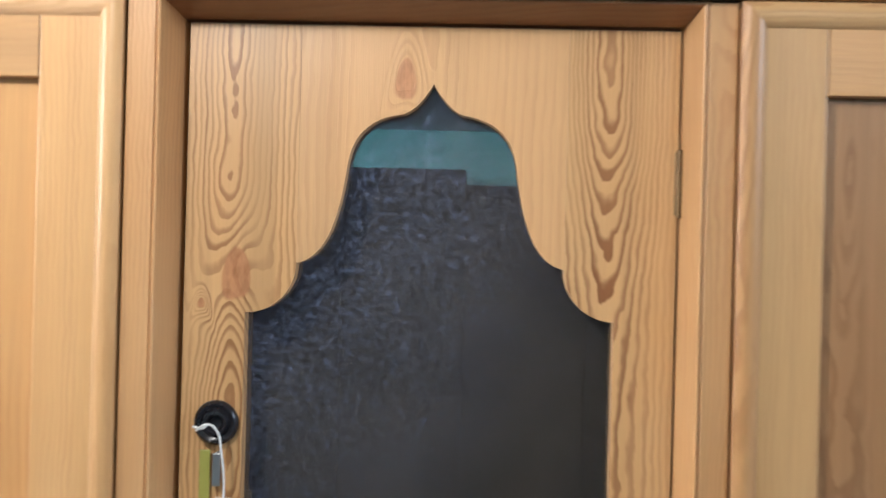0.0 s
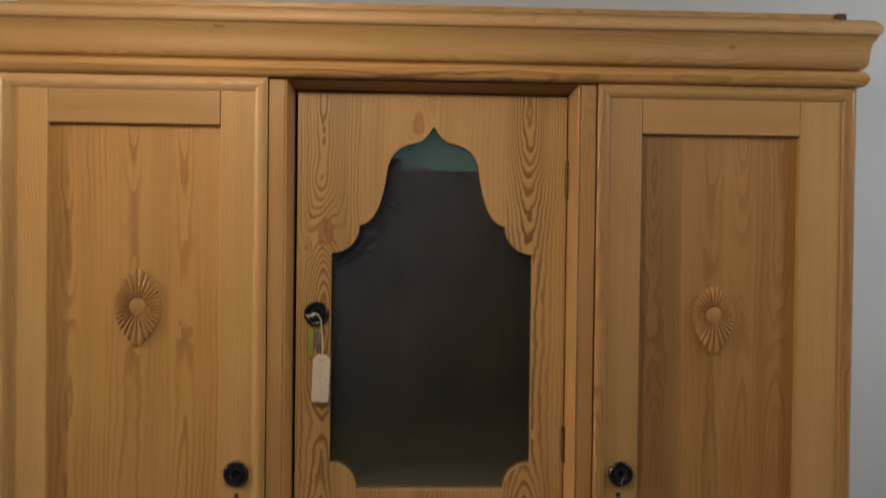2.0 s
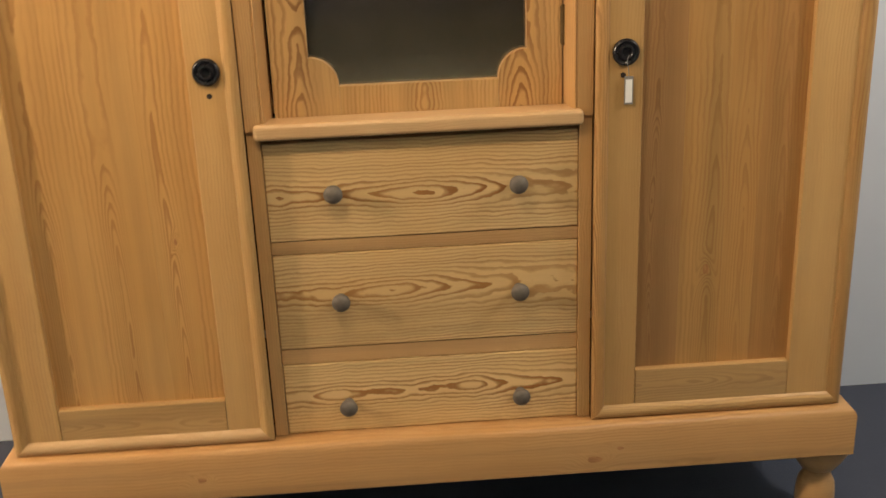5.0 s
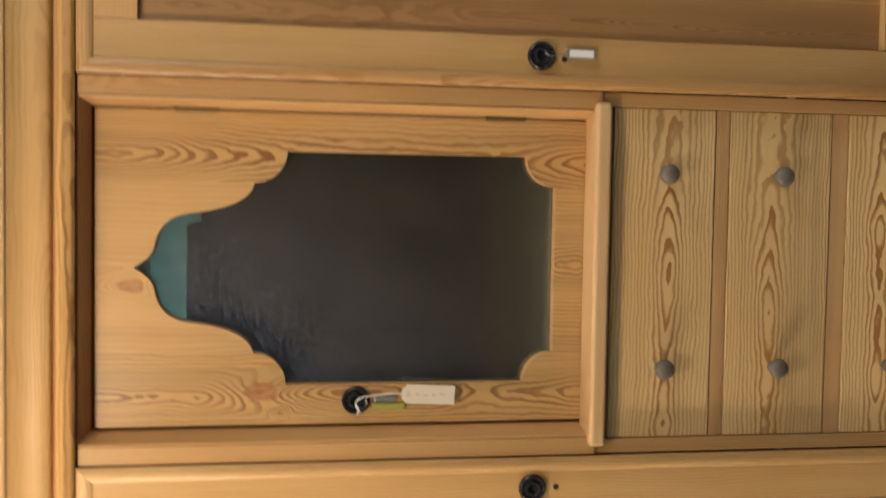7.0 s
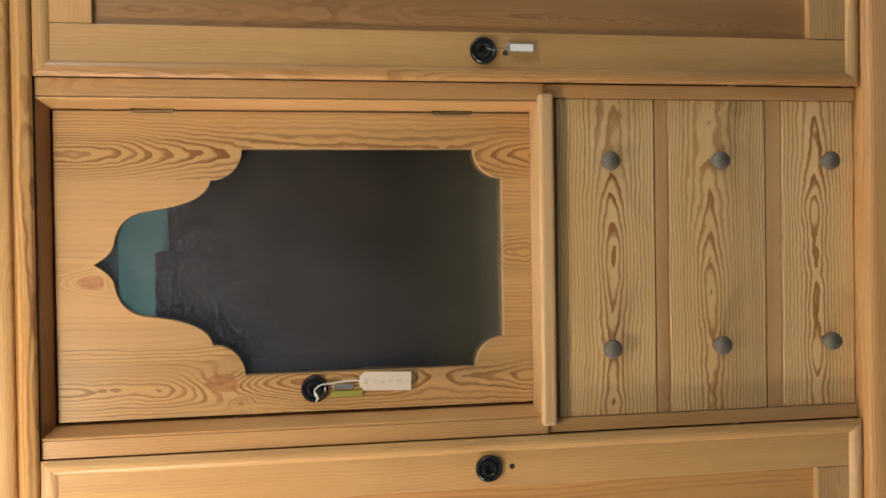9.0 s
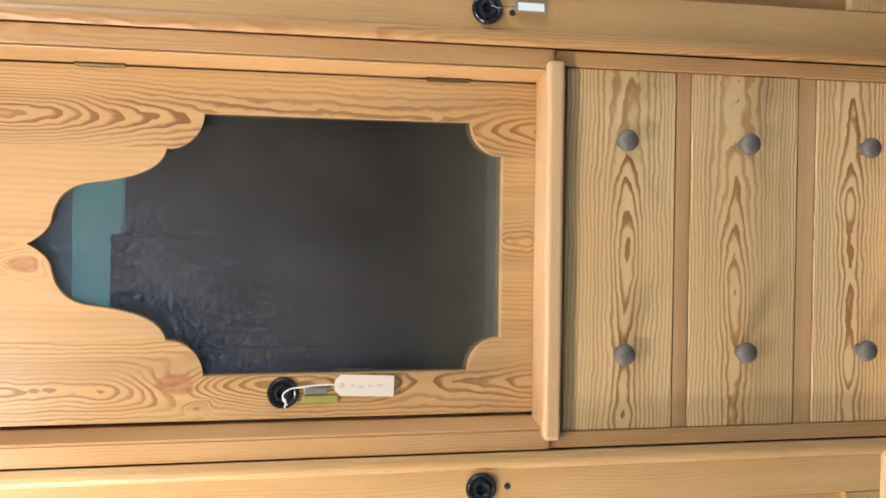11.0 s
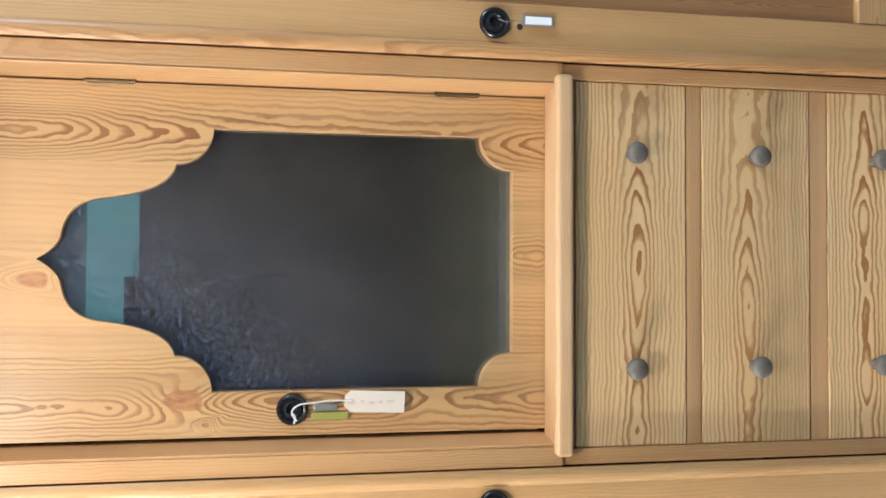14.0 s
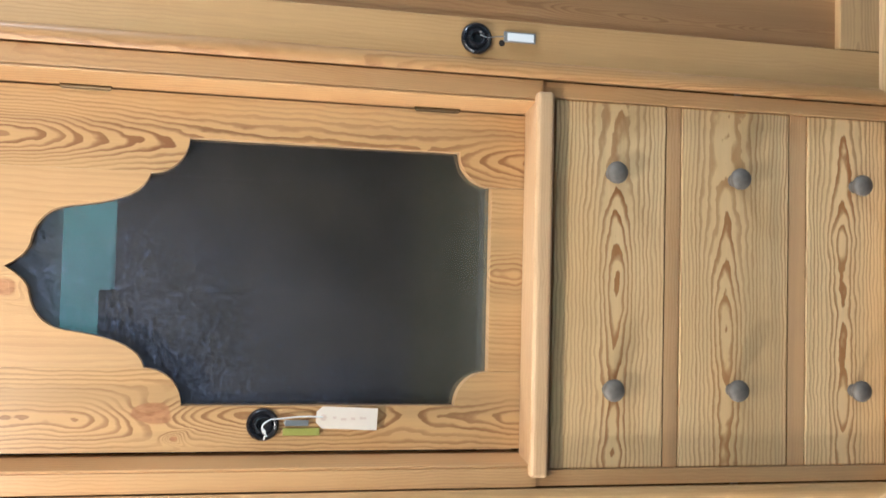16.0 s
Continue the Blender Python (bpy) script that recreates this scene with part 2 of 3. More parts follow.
LEFT_BOARD = wood("pine_door_lock_side", "z", LIGHT, (0.20, 0.078, 0.026), ring=0.0078, strength=0.85, cathedral=0.03, off=0.0, waves=9, fade=0.15, width=0.033, middle=-0.012, heart=0.010,
                  knots=[(0.172, -0.004, 0.030, 0.019), (0.135, -0.047, 0.007, 0.005), (-0.20, 0.03, 0.006, 0.004)],
                  course=((-0.47, 2.5), (-0.38, 3.6), (-0.28, 6.0), (-0.21, 4.6), (-0.15, 2.2), (-0.07, 0.3), (0.0, 0.8), (0.10, 1.8), (0.17, 2.0), (0.25, 1.4), (0.34, 2.2), (0.40, 1.0), (0.47, 1.6)))
MID_BOARD = wood("pine_door_head", "z", (0.60, 0.37, 0.17), DARK, ring=0.012, strength=0.25, fade=0.02, cathedral=0.12, off=0.2, bands=0.06, knots=[(0.085, -0.034, 0.024, 0.012)])
RIGHT_BOARD = wood("pine_door_hinge_side", "z", LIGHT, (0.20, 0.076, 0.026), ring=0.0074, strength=0.95, cathedral=0.006, off=0.0, waves=14, fade=0.5, width=0.050, middle=-0.018, heart=0.020, pivot=0.6,
                   course=((-0.47, 4.0), (-0.42, 5.2), (-0.38, 6.6), (-0.34, 8.0), (-0.26, 7.7), (-0.12, 7.7), (0.0, 7.7), (0.06, 7.6), (0.13, 7.2), (0.185, 6.0), (0.24, 5.0), (0.28, 4.0), (0.305, 3.0), (0.33, 2.0), (0.365, 1.0), (0.42, 0.0), (0.47, 0.4)))


# Near-black brown: the lack of light inside is put into the colour.
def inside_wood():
    n = Nodes("shade_dark_inside")
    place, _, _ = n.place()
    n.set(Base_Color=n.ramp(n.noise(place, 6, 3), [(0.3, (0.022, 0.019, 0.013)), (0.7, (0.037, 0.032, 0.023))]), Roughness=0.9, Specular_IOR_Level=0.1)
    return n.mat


def plaster(name, light, dark, scale=2.5):
    n = Nodes(name)
    place, _, _ = n.place()
    fine = n.noise(place, 90, 3)
    n.set(Base_Color=n.ramp(n.noise(place, scale, 4), [(0.3, dark), (0.7, light)]), Roughness=0.85)
    n.bump(fine, 0.15, 0.003)
    return n.mat


def carpet():
    n = Nodes("grey_blue_carpet")
    place, _, _ = n.place()
    pile = n.noise(place, 260, 2)
    colour = n.mix(n.noise(place, 3, 3), (0.060, 0.074, 0.112), (0.092, 0.110, 0.155))
    n.set(Base_Color=n.mix(n.m("MULTIPLY", pile, 0.5), colour, (0.05, 0.052, 0.06)), Roughness=0.95)
    n.bump(pile, 0.5, 0.004)
    return n.mat


def glass():
    n = Nodes("dusty_old_glass_foot_glow")
    place, xyz, _ = n.place()
    dust = n.ramp(n.noise(place, 150, 3, 0.75), [(0.45, 0.0), (0.60, 1.0)])
    patch = n.ramp(n.noise(place, 11, 4, 0.65), [(0.34, 0.4), (0.66, 1.0)])
    wiped = n.m("ADD", n.m("ADD", 0.32, n.m("MULTIPLY", xyz[0], -1.7)), n.m("MULTIPLY", xyz[2], 1.4))
    wiped = n.m("MAXIMUM", n.m("MINIMUM", wiped, 1.0), 0.06)
    fleck = n.ramp(n.noise(n.xyz(n.m("MULTIPLY", xyz[0], 85.0), xyz[1], n.m("MULTIPLY", xyz[2], 115.0)), 1, 3, 0.7), [(0.54, 0.0), (0.66, 1.0)])
    mask = n.m("MULTIPLY", n.m("ADD", n.m("MULTIPLY", dust, patch), n.m("MULTIPLY", fleck, 1.15)), wiped)
    n.set(Base_Color=(1.0, 1.0, 1.0), Transmission_Weight=1.0, IOR=1.9, Roughness=0.0)
    dust_and_glow = n.tree.nodes.new("ShaderNodeBsdfDiffuse")
    # Light at the pane's foot, painted as a greenish coat that fades upward.
    painted_glow = n.ramp(n.m("MULTIPLY", n.m("ADD", xyz[2], 0.42), 2.0), [(0.0, 1.0), (0.06, 0.55), (0.15, 0.2), (0.36, 0.0)])
    n.put(dust_and_glow.inputs[0], n.mix(n.m("MINIMUM", n.m("MULTIPLY", painted_glow, 12.0), 1.0), (0.35, 0.44, 0.70), (0.55, 0.56, 0.44)))
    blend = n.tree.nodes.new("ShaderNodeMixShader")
    n.put(blend.inputs[0], n.m("ADD", n.m("ADD", 0.005, n.m("MULTIPLY", mask, 0.115)), n.m("MULTIPLY", painted_glow, 0.115)))
    n.tree.links.new(n.bsdf.outputs[0], blend.inputs[1])
    n.tree.links.new(dust_and_glow.outputs[0], blend.inputs[2])
    n.tree.links.new(blend.outputs[0], n.tree.nodes["Material Output"].inputs[0])
    return n.mat


def plain(name, colour, rough=0.5, metal=0.0, grain=0.12, scale=40, gloss=0.5):
    n = Nodes(name)
    place, _, _ = n.place()
    spot = n.noise(place, scale, 3)
    n.set(Base_Color=n.mix(spot, tuple(c * (1 - grain) for c in colour), tuple(c * (1 + grain) for c in colour)),
          Roughness=n.m("ADD", rough - 0.06, n.m("MULTIPLY", spot, 0.12)), Metallic=metal, Specular_IOR_Level=gloss)
    n.bump(spot, 0.1, 0.0008)
    return n.mat


INSIDE = inside_wood()
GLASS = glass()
BLACK = plain("black_turned_wood", (0.012, 0.012, 0.015), 0.28)
GREY_KNOB = plain("grey_stained_wood", (0.135, 0.115, 0.094), 0.5, grain=0.55, scale=70)
BRONZE = plain("aged_brass", (0.16, 0.10, 0.045), 0.5, 0.7, 0.3)
STEEL = plain("dull_steel", (0.42, 0.43, 0.44), 0.4, 0.9)
CARD = plain("cream_card", (0.80, 0.70, 0.58), 0.8, grain=0.04)
INK = plain("faded_red_ink", (0.70, 0.56, 0.46), 0.8)
STRING = plain("white_string", (0.8, 0.8, 0.78), 0.8)
GREEN = plain("olive_plastic", (0.33, 0.33, 0.07), 0.45)
GREY_TAG = plain("grey_plastic", (0.24, 0.23, 0.22), 0.5)
WHITE_LABEL = plain("white_paper_label", (0.85, 0.85, 0.83), 0.7, grain=0.03)
HOLE = plain("keyhole_dark", (0.02, 0.012, 0.008), 0.8)
DARK_PEG = plain("dark_brown_peg", (0.09, 0.045, 0.025), 0.6)
DARK_CABINET = plain("dark_stained_wood", (0.008, 0.009, 0.012), 0.85, grain=0.4, scale=18, gloss=0.1)


# ---------------------------------------------------------------- helpers for shapes
def part(name, bm, material, parent=None, label="", at=(0, 0, 0), smooth=False):
    """One mesh object from bm, which is made round the place `at`."""
    bmesh.ops.recalc_face_normals(bm, faces=bm.faces)
    mesh = bpy.data.meshes.new(name)
    bm.to_mesh(mesh)
    bm.free()
    mesh.materials.append(material)
    if smooth:
        mesh.polygons.foreach_set("use_smooth", [True] * len(mesh.polygons))
        mesh.set_sharp_from_angle(angle=radians(40))
    ob = new(name, mesh)
    ob.location = at
    if parent:
        ob.parent = parent
    return tagged(ob, label)


def empty(name, parent=None, label=""):
    ob = new(name)
    ob.empty_display_size = 0.1
    ob.parent = parent
    return tagged(ob, label)


def board(name, x, y, z, material, parent=None, label="", bevel=0.002, segments=2):
    """A board with eased edges between the given ends; its own middle is its origin."""
    mid = [(a + b) / 2 for a, b in (x, y, z)]
    bm = bmesh.new()
    bmesh.ops.create_cube(bm, size=1)
    bmesh.ops.scale(bm, vec=[b - a for a, b in (x, y, z)], verts=bm.verts)
    if bevel:
        bmesh.ops.bevel(bm, geom=list(bm.edges), offset=bevel, segments=segments, profile=0.5, affect="EDGES")
    return part(name, bm, material, parent, label, mid)


def prism(name, outline, y, material, parent=None, label="", plane="xz"):
    """A flat shape given by its outline, as thick as y tells (or, with plane xy, as high)."""
    us, vs = [p[0] for p in outline], [p[1] for p in outline]
    mu, mv, md = (min(us) + max(us)) / 2, (min(vs) + max(vs)) / 2, (y[0] + y[1]) / 2
    bm = bmesh.new()
    rows = []
    for d in y:
        rows.append([bm.verts.new((a - mu, d - md, b - mv) if plane == "xz" else (a - mu, b - mv, d - md)) for a, b in outline])
    bm.faces.new(rows[0])
    bm.faces.new(rows[1][::-1])
    for i in range(len(outline)):
        j = (i + 1) % len(outline)
        bm.faces.new((rows[0][i], rows[0][j], rows[1][j], rows[1][i]))
    at = (mu, md, mv) if plane == "xz" else (mu, mv, md)
    return part(name, bm, material, parent, label, at)


def lathe(name, profile, material, at, parent=None, label="", axis="y", steps=28):
    """A turned shape. profile: (distance along the axis, radius); with axis y it points out of the front."""
    bm = bmesh.new()
    rings = []
    for d, r in profile:
        ring = []
        for k in range(steps):
            a = 2 * math.pi * k / steps
            p = (r * math.cos(a), -d, r * math.sin(a)) if axis == "y" else (r * math.cos(a), r * math.sin(a), d)
            ring.append(bm.verts.new(p))
        rings.append(ring)
    for a, b in zip(rings, rings[1:]):
        for k in range(steps):
            bm.faces.new((a[k], a[(k + 1) % steps], b[(k + 1) % steps], b[k]))
    bm.faces.new(rings[0])
    bm.faces.new(rings[-1])
    return part(name, bm, material, parent, label, at, smooth=True)


def bezier(a, b, c, d, steps=10):
    out = []
    for k in range(steps + 1):
        t = k / steps
        s = 1 - t
        out.append(tuple(s**3 * p + 3 * s * s * t * q + 3 * s * t * t * r + t**3 * e for p, q, r, e in zip(a, b, c, d)))
    return out


def arc(cx, cz, r, start, end, steps=10):
    return [(cx + r * math.cos(radians(start + (end - start) * k / steps)), cz + r * math.sin(radians(start + (end - start) * k / steps)))
            for k in range(steps + 1)]


def mould_frame(x, z, y, parent, materials):
    """Four mitred lengths of half-round moulding round a door, proud of the plane y. profile: inwards, outwards."""
    profile = [(0.0, 0.0), (0.0, 0.005), (0.004, 0.0085), (0.010, 0.0105), (0.016, 0.0100), (0.021, 0.0078), (0.025, 0.0048), (0.0275, 0.0022), (0.029, 0.0)]
    corners = [(x[0], z[0]), (x[1], z[0]), (x[1], z[1]), (x[0], z[1])]
    inward = [(1, 1), (-1, 1), (-1, -1), (1, -1)]
    for k in range(4):
        a, b = k, (k + 1) % 4
        mx, mz = (corners[a][0] + corners[b][0]) / 2, (corners[a][1] + corners[b][1]) / 2
        bm = bmesh.new()
        ends = []
        for c in (a, b):
            ends.append([bm.verts.new((corners[c][0] + d * inward[c][0] - mx, -h, corners[c][1] + d * inward[c][1] - mz)) for d, h in profile])
        for i in range(len(profile)):
            j = (i + 1) % len(profile)
            bm.faces.new((ends[0][i], ends[0][j], ends[1][j], ends[1][i]))
        bm.faces.new(ends[0])
        bm.faces.new(ends[1][::-1])
        part("moulding", bm, materials[k % 2], parent, at=(mx, y, mz), smooth=True)


def swept(name, profile, half, front, back, material, parent, label=""):
    """A moulding that runs along one side, the front and the other side. profile: (how far out, height)."""
    bm = bmesh.new()
    zm = profile[0][1]
    rows = []
    for sx, y in ((-1, back), (-1, front), (1, front), (1, back)):
        rows.append([bm.verts.new((sx * (half + p), (y - p) if y == front else y, z - zm)) for p, z in profile])
    for a, b in zip(rows, rows[1:]):
        for i in range(len(profile)):
            j = (i + 1) % len(profile)
            bm.faces.new((a[i], a[j], b[j], b[i]))
    bm.faces.new(rows[0])
    bm.faces.new(rows[-1][::-1])
    return part(name, bm, material, parent, label, (0, 0, zm), smooth=True)


# ---------------------------------------------------------------- room
WALL = plaster("white_wall_paint", (0.66, 0.72, 0.80), (0.61, 0.67, 0.75))
CEILING = plaster("grey_ceiling_paint", (0.60, 0.585, 0.55), (0.54, 0.525, 0.50))
TEAL = plaster("teal_wall_paint", (0.16, 0.40, 0.36), (0.13, 0.34, 0.31))
LEFT, RIGHT, BACK, FRONT, TOP = -3.2, 3.2, 0.60, -4.62, 2.335
tagged(board("floor", (LEFT - 0.2, RIGHT + 0.2), (FRONT - 0.2, BACK + 0.2), (-0.25, -0.04), carpet(), bevel=0), "grey-blue carpet floor of the showroom", "floor", kind="structure")
tagged(board("ceiling", (LEFT - 0.2, RIGHT + 0.2), (FRONT - 0.2, BACK + 0.2), (TOP, TOP + 0.15), CEILING, bevel=0), "low grey painted ceiling", "ceiling", kind="structure")
tagged(board("wall_north", (LEFT, RIGHT), (BACK, BACK + 0.15), (-0.04, TOP), WALL, bevel=0), "plain white wall behind the wardrobe", "wall", kind="structure")
tagged(board("wall_south", (LEFT, RIGHT), (FRONT - 0.15, FRONT), (-0.04, TOP), TEAL, bevel=0), "teal painted wall opposite the wardrobe", "wall", kind="structure")
tagged(board("wall_west", (LEFT - 0.15, LEFT), (FRONT, BACK), (-0.04, TOP), WALL, bevel=0), "plain white side wall", "wall", kind="structure")
tagged(board("wall_east", (RIGHT, RIGHT + 0.15), (FRONT, BACK), (-0.04, TOP), WALL, bevel=0), "plain white side wall", "wall", kind="structure")

# the dark cupboards across the room, seen in the door's glass
for x, top, width in ((-0.65, 2.074, 1.239), (0.59, 1.995, 1.239)):
    cupboard = tagged(empty("tall_cupboard"), "tall dark-stained cupboard against the teal wall", "cupboard", "cupboards across the room")
    board("body", (x - width / 2, x + width / 2), (-4.57, -4.07), (-0.04, top), DARK_CABINET, cupboard, bevel=0.006)
    for s in (-1, 1):
        board("door", (x + s * 0.305 - 0.295, x + s * 0.305 + 0.295), (-4.07, -4.048), (0.1, top - 0.06), DARK_CABINET, cupboard, bevel=0.006)

# ---------------------------------------------------------------- wardrobe
wardrobe = tagged(empty("wardrobe"), "wide three-part waxed pine wardrobe with two doors, glazed door and drawers", "wardrobe")

# carcass
board("side_panel", (-0.918, -0.896), (-0.044, 0.55), (0.285, 1.944), PINE_Z, wardrobe)
board("side_panel", (0.896, 0.918), (-0.044, 0.55), (0.285, 1.944), PINE_Z, wardrobe)
board("back_panel", (-0.896, 0.896), (0.53, 0.548), (0.285, 1.944), INSIDE, wardrobe, "inside back, coloured dark as if unlit")
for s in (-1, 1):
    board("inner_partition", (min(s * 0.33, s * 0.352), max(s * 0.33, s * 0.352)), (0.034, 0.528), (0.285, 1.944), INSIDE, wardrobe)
board("bottom_board", (-0.894, 0.894), (0.0, 0.528), (0.236, 0.256), INSIDE, wardrobe)
board("inner_shelf", (-0.328, 0.328), (0.035, 0.528), (0.990, 1.014), PINE_PALE, wardrobe, "pine shelf behind the glass")
# Added sheet whose dark colour stands in for the cupboard's unlit depth.
board("dark_backing", (-0.3, 0.3), (0.070, 0.080), (1.014, 1.943), INSIDE, wardrobe, "dark sheet standing in for the unlit inside behind the glass")
board("base_top", (-0.900, 0.900), (-0.067, -0.002), (0.2625, 0.2808), PINE_BASE, wardrobe, bevel=0.001)
# Dark sheet behind the drawers that makes their gaps look unlit.
board("drawer_back", (-0.328, 0.328), (0.04, 0.06), (0.286, 0.953), INSIDE, wardrobe)

# base with its top moulding, and turned feet
base = [(0.0, 0.16), (0.030, 0.16), (0.034, 0.164), (0.034, 0.262), (0.030, 0.272), (0.024, 0.278), (0.014, 0.281), (0.0, 0.281)]
swept("base_moulding", base, 0.918, -0.068, 0.545, PINE_BASE, wardrobe, "rounded base rail")
board("base_infill", (-0.914, 0.914), (-0.064, 0.54), (0.165, 0.26), INSIDE, wardrobe)
foot = [(-0.04, 0.030), (-0.034, 0.038), (0.0, 0.046), (0.03, 0.045), (0.055, 0.042), (0.072, 0.034), (0.078, 0.030), (0.088, 0.030), (0.094, 0.040), (0.118, 0.056), (0.142, 0.068), (0.158, 0.070)]
for x in (-0.905, 0.905):
    for y in (-0.025, 0.47):
        lathe("foot", foot, PINE_BASE, (x, y, 0), wardrobe, "turned bun foot", axis="z")

# cornice
torus = [(0.0, 1.946), (0.003, 1.946), (0.011, 1.948), (0.018, 1.953), (0.0225, 1.964), (0.019, 1.974), (0.012, 1.980), (0.003, 1.983), (0.0, 1.983)]
cove = [(0.0, 1.9835), (0.004, 1.9835), (0.012, 1.986), (0.0175, 1.993), (0.020, 2.003), (0.0205, 2.014), (0.0215, 2.026), (0.025, 2.039), (0.031, 2.049), (0.035, 2.054), (0.0, 2.054)]
crown = [(0.0, 2.056), (0.034, 2.056), (0.039, 2.060), (0.041, 2.068), (0.038, 2.078), (0.030, 2.087), (0.018, 2.091), (0.0, 2.091)]
swept("torus_moulding", torus, 0.918, -0.072, 0.545, PINE_TORUS, wardrobe)
swept("cove_moulding", cove, 0.918, -0.072, 0.545, PINE_COVE, wardrobe)
swept("crown_moulding", crown, 0.918, -0.072, 0.545, PINE_PALE, wardrobe)
board("top_board", (-0.872, 0.862), (-0.086, 0.54), (2.089, 2.103), PINE_X, wardrobe)
board("peg", (0.862, 0.886), (-0.092, -0.03), (2.089, 2.104), DARK_PEG, wardrobe, "dark brown peg on the cornice")
board("cornice_infill", (-0.91, 0.91), (-0.066, 0.54), (1.948, 2.086), INSIDE, wardrobe)


def side_door(s, planks):
    """One tall panelled door. s: -1 for the door with the bare keyhole, 1 for the one with the key."""
    def span(a, b):
        return (a, b) if s > 0 else (-b, -a)

    door = empty("panelled_door", wardrobe, "tall pine door with a sunken panel")
    outer, low, high = span(0.350 if s > 0 else 0.3565, 0.918), 0.284, 1.944
    board("stile", span(0.3525 if s > 0 else 0.359, 0.448 if s > 0 else 0.456), (-0.070, -0.046), (low + 0.003, high - 0.003), PINE_STILE, door)
    board("stile", span(0.796 if s > 0 else 0.816, 0.915), (-0.070, -0.046), (low + 0.003, high - 0.003), PINE_STILE, door)
    inner = span(0.449 if s > 0 else 0.457, 0.795 if s > 0 else 0.815)
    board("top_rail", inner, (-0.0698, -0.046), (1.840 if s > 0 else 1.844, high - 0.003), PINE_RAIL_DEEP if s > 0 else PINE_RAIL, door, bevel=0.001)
    board("bottom_rail", inner, (-0.0698, -0.046), (low + 0.003, 0.396 if s > 0 else 0.386), PINE_X, door, bevel=0.0025)
    mould_frame(outer, (low, high), -0.0702, door, (PINE_PALE if s < 0 else PINE_X, PINE_STILE if s < 0 else PINE_EDGE))
    x0, x1 = inner
    at = x0 - 0.004
    for width, material in planks:
        end = at + width * (x1 - x0 + 0.008)
        board("plank", (at, end), (-0.053, -0.0465), (0.378, 1.848), material, door, bevel=0.0004, segments=1)
        at = end
    return door


LEFT_DOOR = side_door(-1, [(0.33, PINE_PANEL), (0.36, PINE_PANEL), (0.31, PINE_PANEL_KNOT)])
RIGHT_DOOR = side_door(1, [(0.275, PINE_BROWN), (0.265, PINE_AMBER_KNOT), (0.20, PINE_AMBER), (0.26, PINE_UMBER)])


def rosette(at, half, up, down, round_top, parent):
    """A carved almond, its edge cut steep, with ribs that run out from a low dome. round_top: how blunt the upper end is."""
    bm = bmesh.new()
    rays, steps = 32, 6
    count, dome = rays * steps, 0.0185
    made = []
    for q, height in ((0.10, 0.0), (0.24, 0.0), (0.35, 0.0072), (0.55, 0.0105), (0.80, 0.0112), (0.94, 0.0095), (1.0, 0.0076), (1.0, -0.001)):
        ring = []
        for k in range(count):
            a = 2 * math.pi * k / count
            above = math.sin(a) > 0
            sx, sz = abs(math.cos(a)) / half, abs(math.sin(a)) / (up if above else down)
            blunt = round_top if above else 0.0
            p, w = blunt * sx * sx + sz * sz, (1 - blunt) * sx
            far = 2 / (w + math.sqrt(w * w + 4 * p))
            rib = abs(math.sin(math.pi * k / steps))
            if q < 0.3:
                d, h = dome * q / 0.26, 0.0086 - 4.0 * (dome * q / 0.26) ** 2 - (0.0018 if q > 0.2 else 0)
            else:
                d = dome + (far * (1 - 0.035 * (1 - rib) * (q > 0.9)) - dome) * (q - 0.35) / 0.65
                h = height - 0.0062 * (1 - rib) * (0 < height)
            ring.append(bm.verts.new((d * math.cos(a), -h, d * math.sin(a))))
        made.append(ring)
    tip = bm.verts.new((0, -0.0087, 0))
    for k in range(count):
        bm.faces.new((tip, made[0][k], made[0][(k + 1) % count]))
        for a, b in zip(made, made[1:]):
            bm.faces.new((a[k], b[k], b[(k + 1) % count], a[(k + 1) % count]))
    part("rosette", bm, PINE_ROSETTE, parent, "carved ribbed almond rosette with a low dome", at, smooth=True)


rosette((-0.630, -0.0532, 1.455), 0.049, 0.085, 0.089, 0.1, LEFT_DOOR)
rosette((0.616, -0.0532, 1.447), 0.046, 0.062, 0.090, 0.75, RIGHT_DOOR)

# round black door knobs with ringed roses, and keyholes
rose = [(0.0, 0.0265), (0.004, 0.0275), (0.008, 0.0262), (0.010, 0.0235), (0.009, 0.020), (0.0075, 0.0175), (0.010, 0.0160), (0.013, 0.0145), (0.0135, 0.0115), (0.011, 0.009), (0.005, 0.0075), (0.004, 0.003)]
lathe("door_knob", rose, BLACK, (-0.417, -0.0702, 1.101), LEFT_DOOR, "black turned knob with a ringed rose")
lathe("door_knob", rose, BLACK, (0.411, -0.0702, 1.101), RIGHT_DOOR, "black turned knob with a ringed rose")
hole = [(0.0, 0.0055), (0.001, 0.0055), (0.0012, 0.003)]
lathe("keyhole", hole, HOLE, (-0.416, -0.0702, 1.053), LEFT_DOOR, "small dark keyhole", steps=14)
lathe("keyhole", hole, HOLE, (0.407, -0.0702, 1.055), RIGHT_DOOR, "small dark keyhole", steps=14)

